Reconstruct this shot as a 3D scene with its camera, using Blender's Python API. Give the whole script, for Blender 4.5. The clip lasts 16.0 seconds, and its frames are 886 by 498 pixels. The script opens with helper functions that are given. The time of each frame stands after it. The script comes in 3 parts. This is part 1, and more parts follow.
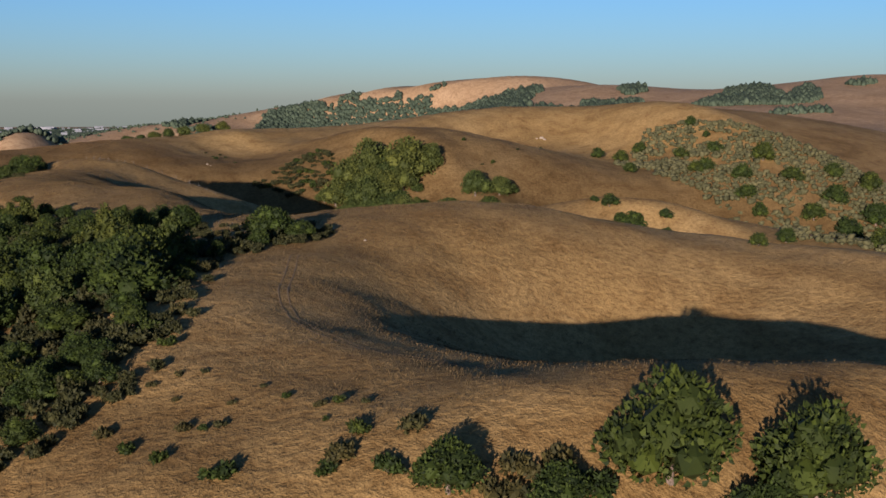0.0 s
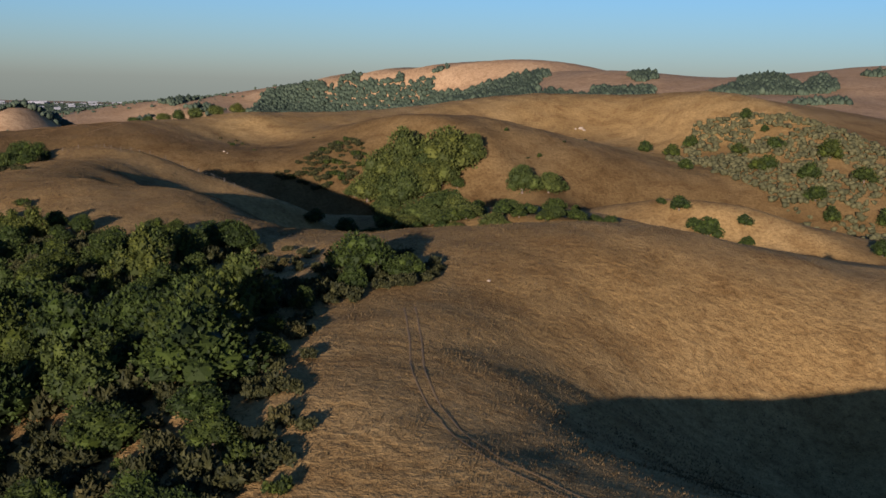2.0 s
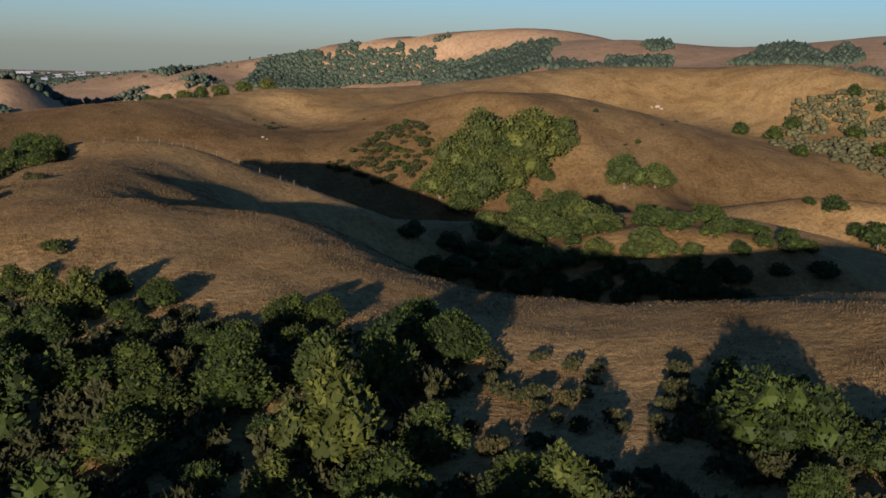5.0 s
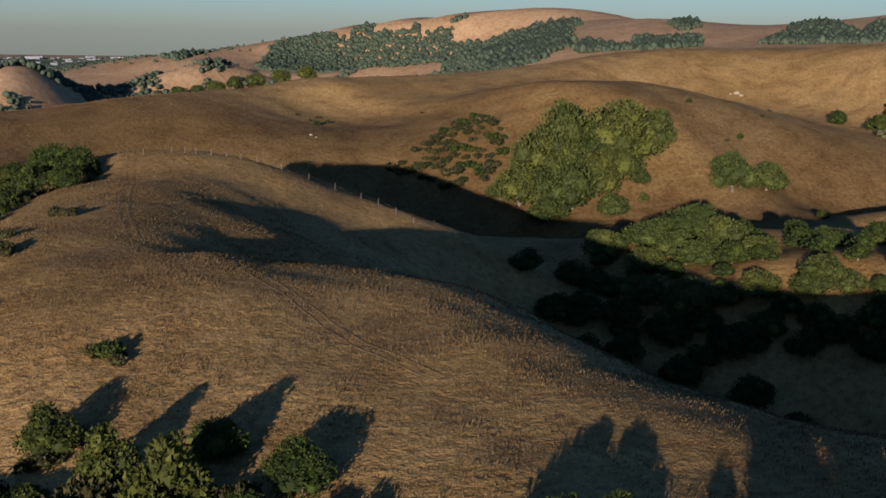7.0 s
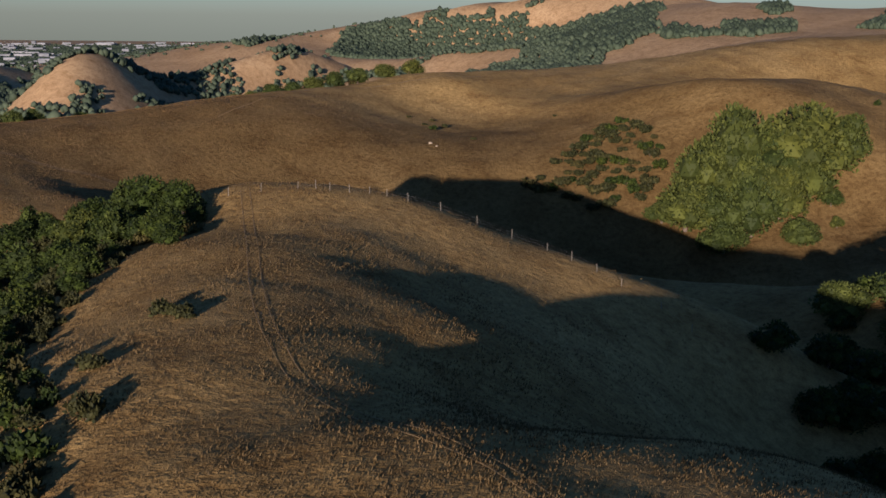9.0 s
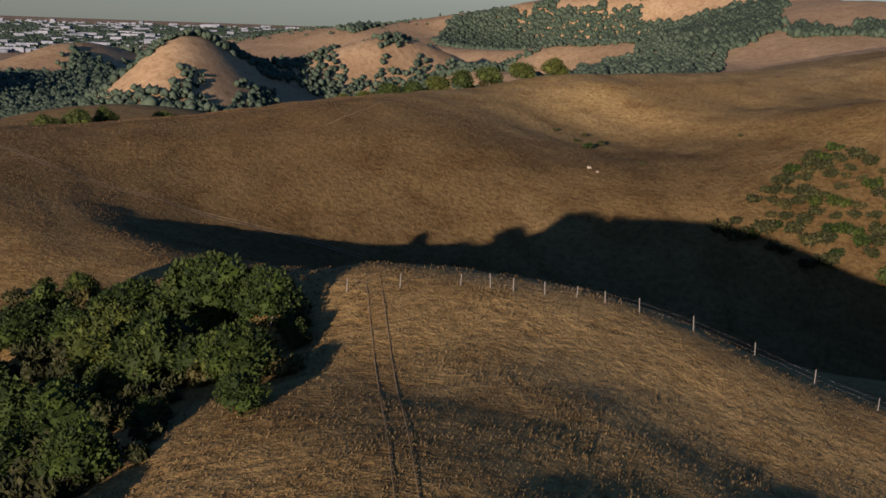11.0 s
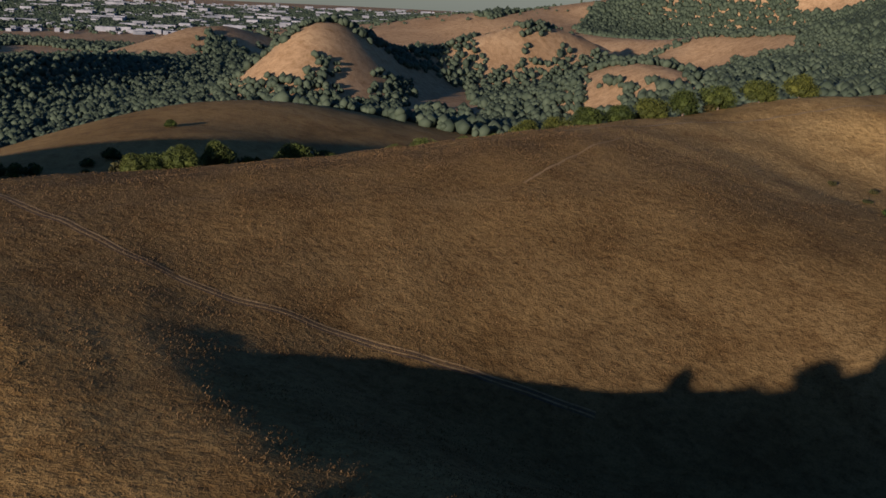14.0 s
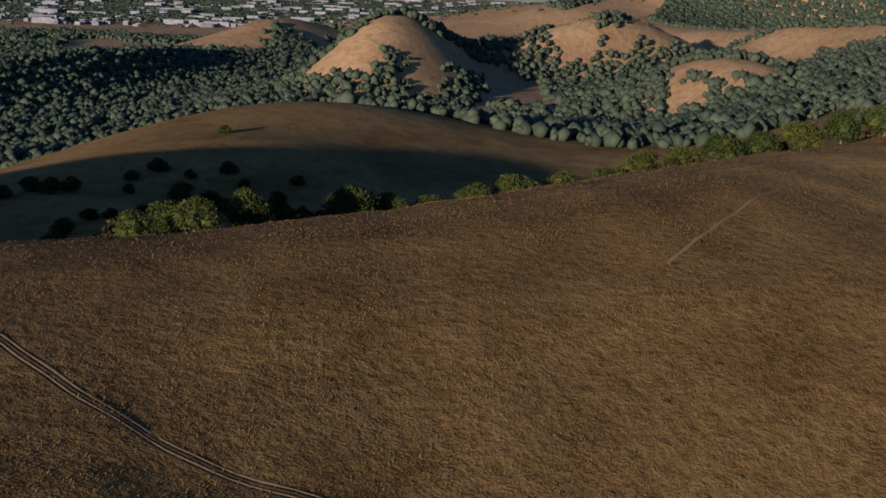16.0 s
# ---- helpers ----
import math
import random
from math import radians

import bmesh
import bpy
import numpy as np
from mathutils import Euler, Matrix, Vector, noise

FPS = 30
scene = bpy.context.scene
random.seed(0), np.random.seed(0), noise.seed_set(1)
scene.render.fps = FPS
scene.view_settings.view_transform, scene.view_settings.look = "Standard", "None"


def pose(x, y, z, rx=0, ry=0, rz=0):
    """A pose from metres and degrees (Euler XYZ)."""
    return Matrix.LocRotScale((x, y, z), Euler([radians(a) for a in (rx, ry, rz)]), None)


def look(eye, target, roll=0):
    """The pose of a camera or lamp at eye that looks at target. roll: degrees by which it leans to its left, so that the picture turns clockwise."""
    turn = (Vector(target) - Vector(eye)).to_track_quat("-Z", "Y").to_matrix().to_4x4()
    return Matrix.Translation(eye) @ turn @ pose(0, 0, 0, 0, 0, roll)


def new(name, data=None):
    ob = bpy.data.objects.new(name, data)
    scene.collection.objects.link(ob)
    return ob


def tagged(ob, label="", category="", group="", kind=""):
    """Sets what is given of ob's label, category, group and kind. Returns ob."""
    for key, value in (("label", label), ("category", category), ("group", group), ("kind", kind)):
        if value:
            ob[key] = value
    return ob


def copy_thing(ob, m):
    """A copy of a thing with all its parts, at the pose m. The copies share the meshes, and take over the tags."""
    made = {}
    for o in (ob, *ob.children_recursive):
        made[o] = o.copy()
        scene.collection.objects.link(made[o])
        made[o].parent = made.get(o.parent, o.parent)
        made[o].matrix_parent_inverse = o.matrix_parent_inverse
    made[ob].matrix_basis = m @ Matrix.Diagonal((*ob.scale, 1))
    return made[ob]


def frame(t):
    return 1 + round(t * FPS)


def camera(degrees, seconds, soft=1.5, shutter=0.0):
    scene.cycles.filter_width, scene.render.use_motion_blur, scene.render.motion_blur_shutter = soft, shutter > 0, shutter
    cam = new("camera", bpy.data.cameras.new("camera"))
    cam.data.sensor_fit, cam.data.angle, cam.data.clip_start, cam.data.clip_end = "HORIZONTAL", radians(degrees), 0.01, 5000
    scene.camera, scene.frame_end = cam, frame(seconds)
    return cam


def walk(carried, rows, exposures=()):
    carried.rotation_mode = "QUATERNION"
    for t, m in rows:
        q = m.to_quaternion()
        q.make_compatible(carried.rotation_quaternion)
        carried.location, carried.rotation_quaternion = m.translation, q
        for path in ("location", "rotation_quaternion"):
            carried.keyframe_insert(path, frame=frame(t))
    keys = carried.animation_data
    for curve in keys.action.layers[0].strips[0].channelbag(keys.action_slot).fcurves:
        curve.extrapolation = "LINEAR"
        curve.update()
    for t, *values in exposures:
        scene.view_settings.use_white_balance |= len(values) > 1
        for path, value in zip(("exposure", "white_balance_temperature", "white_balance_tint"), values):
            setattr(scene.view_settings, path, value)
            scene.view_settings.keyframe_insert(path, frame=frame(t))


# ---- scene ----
cam = camera(41.13, 16.0, soft=1.6)
PATH = [
    (0, (0.0, -0.0, -0.0), (-0.0, 99.2, -12.4), 0.02),
    (0.5, (-5.6, 14.4, 0.8), (-5.4, 113.6, -12.0), 0.47),
    (1, (-11.5, 28.4, 1.3), (-11.1, 127.6, -11.8), 1.01),
    (1.5, (-17.4, 42.8, 1.6), (-16.8, 141.8, -12.0), 1.21),
    (2, (-23.1, 57.4, 1.6), (-22.3, 156.4, -12.3), 1.24),
    (2.5, (-29.0, 71.8, 1.7), (-27.9, 170.8, -12.7), 1.38),
    (3, (-35.0, 86.2, 1.8), (-33.7, 185.1, -13.0), 1.50),
    (3.5, (-41.4, 101.1, 1.8), (-39.9, 199.9, -13.4), 1.45),
    (4, (-48.0, 116.2, 1.8), (-46.3, 214.9, -13.8), 1.41),
    (6.5, (-76.0, 189.5, 2.9), (-74.3, 287.9, -14.7), 0.88),
    (7, (-81.6, 204.8, 3.0), (-80.5, 303.2, -15.0), 0.69),
    (7.5, (-87.3, 220.3, 3.2), (-87.1, 318.6, -15.1), 0.63),
    (8, (-92.9, 235.9, 3.4), (-94.1, 334.2, -15.3), 0.40),
    (8.5, (-98.6, 251.0, 3.8), (-101.3, 349.2, -15.1), 0.53),
    (9, (-104.3, 266.5, 4.6), (-108.6, 364.5, -14.7), 0.50),
    (9.5, (-109.0, 284.7, 4.5), (-114.9, 382.6, -15.0), 0.80),
    (10, (-113.8, 303.0, 4.4), (-121.7, 400.7, -15.4), 1.20),
    (10.5, (-118.5, 321.2, 4.3), (-128.6, 418.7, -15.8), 1.62),
    (11, (-123.3, 339.5, 4.2), (-135.4, 436.6, -16.1), 2.01),
    (11.5, (-128.0, 357.7, 4.1), (-141.7, 454.7, -16.4), 2.31),
    (12, (-133.6, 371.5, 4.6), (-149.1, 468.1, -16.1), 2.66),
    (12.5, (-139.4, 384.8, 5.2), (-156.7, 481.0, -15.9), 2.84),
    (13, (-145.0, 398.0, 5.7), (-164.1, 493.8, -15.6), 2.80),
    (13.5, (-150.3, 411.2, 6.3), (-171.0, 506.5, -15.4), 2.72),
    (14, (-155.2, 424.7, 6.6), (-177.6, 519.7, -15.4), 2.58),
    (14.5, (-159.8, 438.3, 6.8), (-183.7, 532.9, -15.5), 2.43),
    (15, (-164.5, 452.1, 6.8), (-189.8, 546.2, -15.7), 2.26),
    (15.5, (-169.1, 465.9, 6.9), (-195.9, 559.6, -15.9), 2.15),
    (16, (-173.8, 479.8, 7.3), (-201.6, 573.0, -15.7), 2.16),
]
walk(cam, [(t, look(eye, target, roll)) for t, eye, target, roll in PATH],
     exposures=[(0, 1.05, 5550, 25), (4, 1.04, 5550, 25), (9, 0.95, 5650, 24), (11.5, 0.9, 5700, 24), (16, 0.66, 5750, 24)])

# ---- light: low evening sun behind the flight, clear hazy sky ----
SUN_AZIMUTH, SUN_HEIGHT = 192.9, 7.1
world = bpy.data.worlds.new("evening_sky")
scene.world = world
world.use_nodes = True
wn = world.node_tree.nodes
sky = wn.new("ShaderNodeTexSky")
sky.sky_type = "NISHITA"
sky.sun_disc = False
sky.sun_elevation = radians(SUN_HEIGHT)
sky.sun_rotation = radians(SUN_AZIMUTH)
sky.altitude = 200
sky.air_density = 1.0
sky.dust_density = 0.45
sky.ozone_density = 4.3
wn["Background"].inputs[1].default_value = 0.076
world.node_tree.links.new(sky.outputs[0], wn["Background"].inputs[0])
sun = new("sun", bpy.data.lights.new("sun", "SUN"))
sun.data.energy = 5.0
sun.data.angle = radians(0.55)
sun.data.color = (1.0, 0.82, 0.60)
to_sun = Vector((math.sin(radians(SUN_AZIMUTH)), math.cos(radians(SUN_AZIMUTH)), math.tan(radians(SUN_HEIGHT))))
sun.matrix_world = look(to_sun * 100, (0, 0, 0))

# ---- materials ----


def material(name, rough=0.9, spec=0.15):
    m = bpy.data.materials.new(name)
    m.use_nodes = True
    b = m.node_tree.nodes["Principled BSDF"]
    b.inputs["Roughness"].default_value = rough
    b.inputs["Specular IOR Level"].default_value = spec
    return m, m.node_tree.nodes, m.node_tree.links, b


def noise_node(nodes, links, vector, scale, detail=4.0, rough=0.55, distort=0.0):
    n = nodes.new("ShaderNodeTexNoise")
    n.inputs["Scale"].default_value = scale
    n.inputs["Detail"].default_value = detail
    n.inputs["Roughness"].default_value = rough
    n.inputs["Distortion"].default_value = distort
    links.new(vector, n.inputs["Vector"])
    return n.outputs["Fac"]


def ramp(nodes, links, fac, stops):
    r = nodes.new("ShaderNodeValToRGB")
    while len(r.color_ramp.elements) < len(stops):
        r.color_ramp.elements.new(0.5)
    for e, (at, col) in zip(r.color_ramp.elements, stops):
        e.position, e.color = at, (*col, 1)
    links.new(fac, r.inputs["Fac"])
    return r.outputs["Color"]


def mix(nodes, links, fac, a, b, mode="MIX"):
    n = nodes.new("ShaderNodeMix")
    n.data_type, n.blend_type = "RGBA", mode
    for v, k in ((fac, 0), (a, 6), (b, 7)):
        if isinstance(v, (int, float)):
            n.inputs[k].default_value = v
        elif isinstance(v, tuple):
            n.inputs[k].default_value = (*v, 1)
        else:
            links.new(v, n.inputs[k])
    return n.outputs[2]


def dry_grass(name, pale):
    m, n, k, b = material(name, 0.95, 0.05)
    geo = n.new("ShaderNodeNewGeometry").outputs["Position"]
    large = noise_node(n, k, geo, 0.012, 5, 0.6, 0.6)
    middle = noise_node(n, k, geo, 0.11, 5, 0.6, 0.4)
    clump = noise_node(n, k, geo, 0.75, 4, 0.6)
    fine = noise_node(n, k, geo, 3.2, 3, 0.6)
    c1 = ramp(n, k, large, [(0.30, pale[0]), (0.5, pale[1]), (0.72, pale[2])])
    c2 = ramp(n, k, middle, [(0.28, (0.62, 0.56, 0.50)), (0.55, (1, 1, 1)), (0.8, (1.12, 1.1, 1.06))])
    c3 = ramp(n, k, clump, [(0.30, (0.66, 0.62, 0.57)), (0.52, (1, 1, 1)), (0.75, (1.18, 1.18, 1.15))])
    c4 = ramp(n, k, fine, [(0.28, (0.66, 0.63, 0.60)), (0.55, (1.05, 1.05, 1.05))])
    # tone scaled along y: paler first hill, darker brown long ridge, palest near 710
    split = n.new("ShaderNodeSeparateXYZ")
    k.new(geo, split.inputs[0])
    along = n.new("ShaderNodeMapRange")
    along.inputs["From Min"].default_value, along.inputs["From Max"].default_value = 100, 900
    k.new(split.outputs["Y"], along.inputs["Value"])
    tone_by_y = ramp(n, k, along.outputs[0], [(0.0, (1.02, 1.02, 1.0)), (0.2, (1.14, 1.14, 1.12)), (0.42, (1.06, 1.06, 1.03)), (0.52, (1.0, 1.0, 0.98)), (0.585, (0.46, 0.46, 0.47)), (0.66, (0.62, 0.62, 0.62)), (0.76, (1.2, 1.2, 1.14)), (1.0, (0.95, 0.95, 0.95))])
    c1 = mix(n, k, 1.0, c1, tone_by_y, "MULTIPLY")
    col = mix(n, k, 1.0, mix(n, k, 1.0, mix(n, k, 0.9, c1, c2, "MULTIPLY"), c3, "MULTIPLY"), c4, "MULTIPLY")
    k.new(col, b.inputs["Base Color"])
    bump = n.new("ShaderNodeBump")
    bump.inputs["Strength"].default_value = 0.9
    bump.inputs["Distance"].default_value = 0.55
    add = n.new("ShaderNodeMath")
    add.operation = "MULTIPLY_ADD"
    add.inputs[1].default_value = 0.35
    k.new(fine, add.inputs[0])
    k.new(clump, add.inputs[2])
    k.new(add.outputs[0], bump.inputs["Height"])
    k.new(bump.outputs[0], b.inputs["Normal"])
    return m


def leaves(name, dark, light, scale=1.0):
    m, n, k, b = material(name, 0.75, 0.2)
    rnd = n.new("ShaderNodeObjectInfo").outputs["Random"]
    isl = n.new("ShaderNodeNewGeometry").outputs["Random Per Island"]
    co = n.new("ShaderNodeTexCoord").outputs["Object"]
    patch = noise_node(n, k, co, 2.5 * scale, 3)
    c1 = ramp(n, k, isl, [(0.0, dark), (0.6, tuple((d + l) / 2 for d, l in zip(dark, light))), (1.0, light)])
    c2 = ramp(n, k, rnd, [(0.0, (0.72, 0.80, 0.70)), (0.5, (1, 1, 1)), (1.0, (1.30, 1.12, 0.95))])
    c3 = ramp(n, k, patch, [(0.3, (0.75, 0.78, 0.7)), (0.7, (1.15, 1.12, 1.0))])
    col = mix(n, k, 1.0, mix(n, k, 1.0, c1, c2, "MULTIPLY"), c3, "MULTIPLY")
    k.new(col, b.inputs["Base Color"])
    thin = n.new("ShaderNodeBsdfTranslucent")
    k.new(col, thin.inputs["Color"])
    both = n.new("ShaderNodeMixShader")
    both.inputs[0].default_value = 0.15
    k.new(b.outputs[0], both.inputs[1])
    k.new(thin.outputs[0], both.inputs[2])
    k.new(both.outputs[0], n["Material Output"].inputs["Surface"])
    return m


def plain(name, a, c, scale, rough=0.9, spec=0.2, relief=0.02):
    m, n, k, b = material(name, rough, spec)
    geo = n.new("ShaderNodeNewGeometry").outputs["Position"]
    f = noise_node(n, k, geo, scale, 5, 0.65)
    k.new(ramp(n, k, f, [(0.3, a), (0.7, c)]), b.inputs["Base Color"])
    bump = n.new("ShaderNodeBump")
    bump.inputs["Distance"].default_value = relief
    k.new(f, bump.inputs["Height"])
    k.new(bump.outputs[0], b.inputs["Normal"])
    return m


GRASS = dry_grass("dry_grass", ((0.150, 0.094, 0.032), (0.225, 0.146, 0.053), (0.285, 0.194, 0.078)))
# haze over the far hills painted in as a paler grass colour
HAZED_GRASS = dry_grass("hazed_grass", ((0.30, 0.196, 0.098), (0.36, 0.242, 0.125), (0.42, 0.292, 0.155)))
TUFT = leaves("grass_tuft", (0.060, 0.037, 0.014), (0.135, 0.088, 0.038))
OAK = leaves("oak_leaves", (0.007, 0.014, 0.0015), (0.036, 0.053, 0.005))
GROVE = leaves("grove_leaves", (0.019, 0.029, 0.005), (0.063, 0.078, 0.014))
COYOTE = leaves("hillside_scrub", (0.040, 0.042, 0.018), (0.088, 0.084, 0.038), 0.05)
BAY = leaves("bay_leaves", (0.013, 0.022, 0.003), (0.052, 0.068, 0.010))
SCRUB = leaves("scrub_leaves", (0.016, 0.018, 0.005), (0.054, 0.050, 0.015))
# distance haze mixed into the leaf colour: greyer and lighter than OAK
HAZED_LEAVES = leaves("hazed_leaves", (0.036, 0.052, 0.034), (0.062, 0.083, 0.054), 0.05)
BARK = plain("bark", (0.06, 0.045, 0.03), (0.16, 0.12, 0.09), 6)
DIRT = plain("bare_dirt", (0.15, 0.102, 0.045), (0.23, 0.160, 0.075), 1.5)
FLATTENED = plain("flattened_grass", (0.15, 0.098, 0.042), (0.24, 0.16, 0.07), 2.0)
# dark tone that stands for shadow in the trail's ruts
RUT_SHADE = plain("rut_shade", (0.035, 0.024, 0.014), (0.075, 0.052, 0.03), 2.0)
ROCK = plain("pale_rock", (0.20, 0.155, 0.10), (0.30, 0.245, 0.17), 2.5, relief=0.1)
POST = plain("weathered_wood", (0.10, 0.088, 0.07), (0.19, 0.165, 0.13), 9)
WIRE = plain("steel_wire", (0.12, 0.11, 0.10), (0.2, 0.19, 0.17), 9, 0.6, 0.3)
# pale plaster, darkened and blued to carry the haze over the plain
HOUSE = plain("hazed_plaster", (0.07, 0.08, 0.09), (0.24, 0.245, 0.25), 0.02)

# ---- the ground: grassy hills, one sheet to the horizon ----
HILLS = []


def hill(x, y, height, width, length, turn):
    """A rounded rise, or a hollow where the height is negative."""
    HILLS.append((x, y, height, width, length, radians(turn)))


hill(-2, 496, 110.4, 261, 419, 179)
hill(-211, 643, 12.3, 158, 80, 35)
hill(57, 780, 21.5, 248, 82, 177)
hill(-11, 212, 18.4, 65, 80, 178)
hill(-27, 177, 13.8, 189, 90, 161)
hill(25, 193, -18.1, 39, 24, 44)
hill(63, 414, -18.5, 76, 33, 35)
hill(-108, 336, 15.5, 43, 53, 36)
hill(-137, 394, 14.5, 38, 73, 7)
hill(-142, 437, 9.9, 50, 61, 179)
hill(-56, 459, -12.4, 39, 67, 5)
hill(-15, 363, -12.8, 24, 52, 23)
hill(-157, 550, -8.7, 41, 17, 167)
hill(-237, 579, 13.1, 55, 75, 136)
hill(15, 303, 13.4, 43, 49, 127)
hill(-179, 675, 7.0, 44, 46, 145)
hill(-13, 655, 18.8, 45, 43, 104)
hill(39, 570, 6.2, 11, 139, 48)
hill(161, 747, 29.8, 57, 132, 41)
hill(89, 578, -23.8, 26, 160, 93)
hill(-128, 259, 5.9, 36, 143, 47)
hill(-52, 213, -5.0, 24, 72, 162)
hill(77, 141, 10.1, 14, 88, 114)
hill(-282, 495, 11.3, 60, 95, 91)
hill(-228, 654, 10.0, 70, 125, 138)
hill(-319, 741, -6.3, 50, 154, 96)
hill(102, 741, -22.6, 32, 56, 16)
hill(-127, 677, -9.5, 33, 30, 32)
hill(33, 747, -17.3, 32, 63, 135)
hill(-2, 527, -18.9, 88, 17, 160)
hill(-9, 386, -14.2, 12, 59, 30)
hill(93, 834, 13.2, 190, 68, 0)
hill(-140, 731, 10.4, 62, 32, 65)
hill(-87, 385, -7.3, 33, 13, 47)
hill(-81, 416, -3.4, 36, 11, 22)
hill(-84, 367, -1.3, 136, 11, 164)
hill(-75, 349, 3.0, 30, 11, 95)
hill(-88, 418, 3.6, 11, 22, 154)
hill(-140, 107, 13.1, 101, 78, 6)
hill(113, 248, 13.1, 39, 28, 136)
hill(30, 135, 14.2, 189, 60, 39)
hill(-32, 442, 6.9, 160, 12, 172)
hill(-466, 1120, 59.3, 93, 146, 161)
hill(-361, 574, 31.9, 86, 99, 30)
hill(-454, 804, 37.4, 147, 133, 118)
hill(-661, 1863, 101.3, 55, 147, 171)
hill(-431, 1740, 10.8, 94, 54, 39)
hill(-1050, 1760, 37.8, 50, 312, 1)
hill(-1101, 2536, 51.5, 53, 180, 162)
hill(-274, 1731, 36.9, 127, 48, 116)
hill(-136, 1904, 38.0, 115, 248, 171)
hill(-248, 2713, 59.8, 313, 79, 128)
hill(223, 2794, 117.7, 500, 210, 91)
hill(246, 3336, 103.9, 365, 124, 168)
hill(-129, 3325, 82.0, 299, 78, 154)
hill(-626, 3393, 83.2, 351, 264, 9)
hill(1011, 2728, 175.3, 444, 499, 42)
hill(635, 1921, 101.7, 443, 552, 165)
hill(209, 1289, 92.6, 294, 264, 7)
# two unseen ridges west of the view, added to cast shade on the vale
hill(-485, 548, 69.5, 84, 29, 171)
hill(-643, 559, 75.3, 98, 47, 1)
hill(-33, 340, -0.4, 19, 44, 154)
hill(-31, 420, 4.9, 11, 49, 47)
hill(-15, 338, -4.6, 22, 26, 172)
hill(-36, 369, -3.3, 17, 44, 4)
hill(-115, 430, 0.9, 26, 32, 5)
hill(-132, 473, 0.9, 26, 32, 172)
hill(-132, 491, -0.6, 20, 37, 65)
hill(-106, 499, -2.0, 21, 33, 61)
hill(-93, 477, -1.1, 15, 33, 82)
hill(-309, 781, -2.5, 43, 84, 16)
hill(-390, 858, -3.3, 43, 115, 58)
hill(-419, 972, 9.0, 57, 34, 45)
hill(-366, 814, 4.1, 12, 106, 59)
hill(38, 194, -8.9, 23, 42, 61)
hill(63, 191, 1.2, 38, 13, 96)
hill(-92, 401, -1.0, 14, 33, 55)
hill(-696, 1697, -30.6, 60, 40, 94)
hill(-296, 1552, -13.4, 50, 61, 34)
hill(-292, 1630, 6.9, 114, 64, 161)
hill(-463, 2293, 93.9, 165, 40, 54)
hill(-1003, 2413, 17.2, 114, 74, 141)


def ripple(x, y):
    """Small unevenness of the slopes."""
    z = 0.32 * np.sin(x * 0.21 + 2.1 * np.sin(y * 0.047)) * np.sin(y * 0.17 + 1.7 * np.sin(x * 0.061))
    z += 0.16 * np.sin(x * 0.49 + 1.3 * np.sin(y * 0.21) + 1) * np.sin(y * 0.43 + 1.9 * np.sin(x * 0.17))
    return z


def ground(x, y):
    x, y = np.asarray(x, float), np.asarray(y, float)
    far = np.clip((np.hypot(x, y) - 2600) / 2600, 0, 1)
    z = -150 + 42 * far * far * (3 - 2 * far)
    for cx, cy, h, a, b, th in HILLS:
        c, s = math.cos(th), math.sin(th)
        u, w = (x - cx) * c + (y - cy) * s, -(x - cx) * s + (y - cy) * c
        z = z + h * np.exp(-0.5 * ((u / a) ** 2 + (w / b) ** 2))
    wild = np.clip((y - 1100) / 700, 0, 1) * np.clip((5200 - y) / 1500, 0, 1)
    z = z + wild * (4 * np.sin(x * 0.011 + 1.4 * np.sin(y * 0.006)) * np.sin(y * 0.009 + 1.1 * np.sin(x * 0.007)) - 2) * np.clip((z + 150) / 60, 0, 1)
    return z + ripple(x, y)


def at_ground(x, y, dz=0.0):
    return float(ground(x, y)) + dz


def steps(start, end, near, ratio, reach):
    out, d, v = [], near, end
    while v < reach:
        d *= ratio
        v += d
        out.append(v)
    low, d, v = [], near, start
    while v > -reach:
        d *= ratio
        v -= d
        low.append(v)
    return np.array(low[::-1] + list(np.arange(start, end + 0.1, near)) + out)


def mesh_object(name, verts, faces, mat, parent=None, smooth=False, label=""):
    me = bpy.data.meshes.new(name)
    me.from_pydata(verts, [], faces)
    me.materials.append(mat)
    if smooth:
        me.polygons.foreach_set("use_smooth", [True] * len(me.polygons))
    ob = new(name, me)
    if parent is not None:
        ob.parent = parent
    if label:
        ob["label"] = label
    return ob


def part(name, bm, mat, parent, label=""):
    me = bpy.data.meshes.new(name)
    bm.to_mesh(me)
    bm.free()
    me.materials.append(mat)
    ob = new(name, me)
    ob.parent = parent
    if label:
        ob["label"] = label
    return ob


gx = steps(-300, 240, 2.5, 1.045, 5200)
gy = steps(60, 800, 2.5, 1.022, 5250)
gy = gy[gy > -1500]
X, Y = np.meshgrid(gx, gy)
Z = ground(X, Y)
nx, ny = len(gx), len(gy)
idx = np.arange(nx * ny).reshape(ny, nx)
quads = np.stack([idx[:-1, :-1], idx[:-1, 1:], idx[1:, 1:], idx[1:, :-1]], -1).reshape(-1, 4)
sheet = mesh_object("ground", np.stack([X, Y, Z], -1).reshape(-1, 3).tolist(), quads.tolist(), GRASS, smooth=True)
# second slot, past about y 1300: grass with the haze in its colour
sheet.data.materials.append(HAZED_GRASS)
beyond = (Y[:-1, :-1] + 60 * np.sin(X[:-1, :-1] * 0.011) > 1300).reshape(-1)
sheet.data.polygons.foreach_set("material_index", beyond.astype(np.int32))
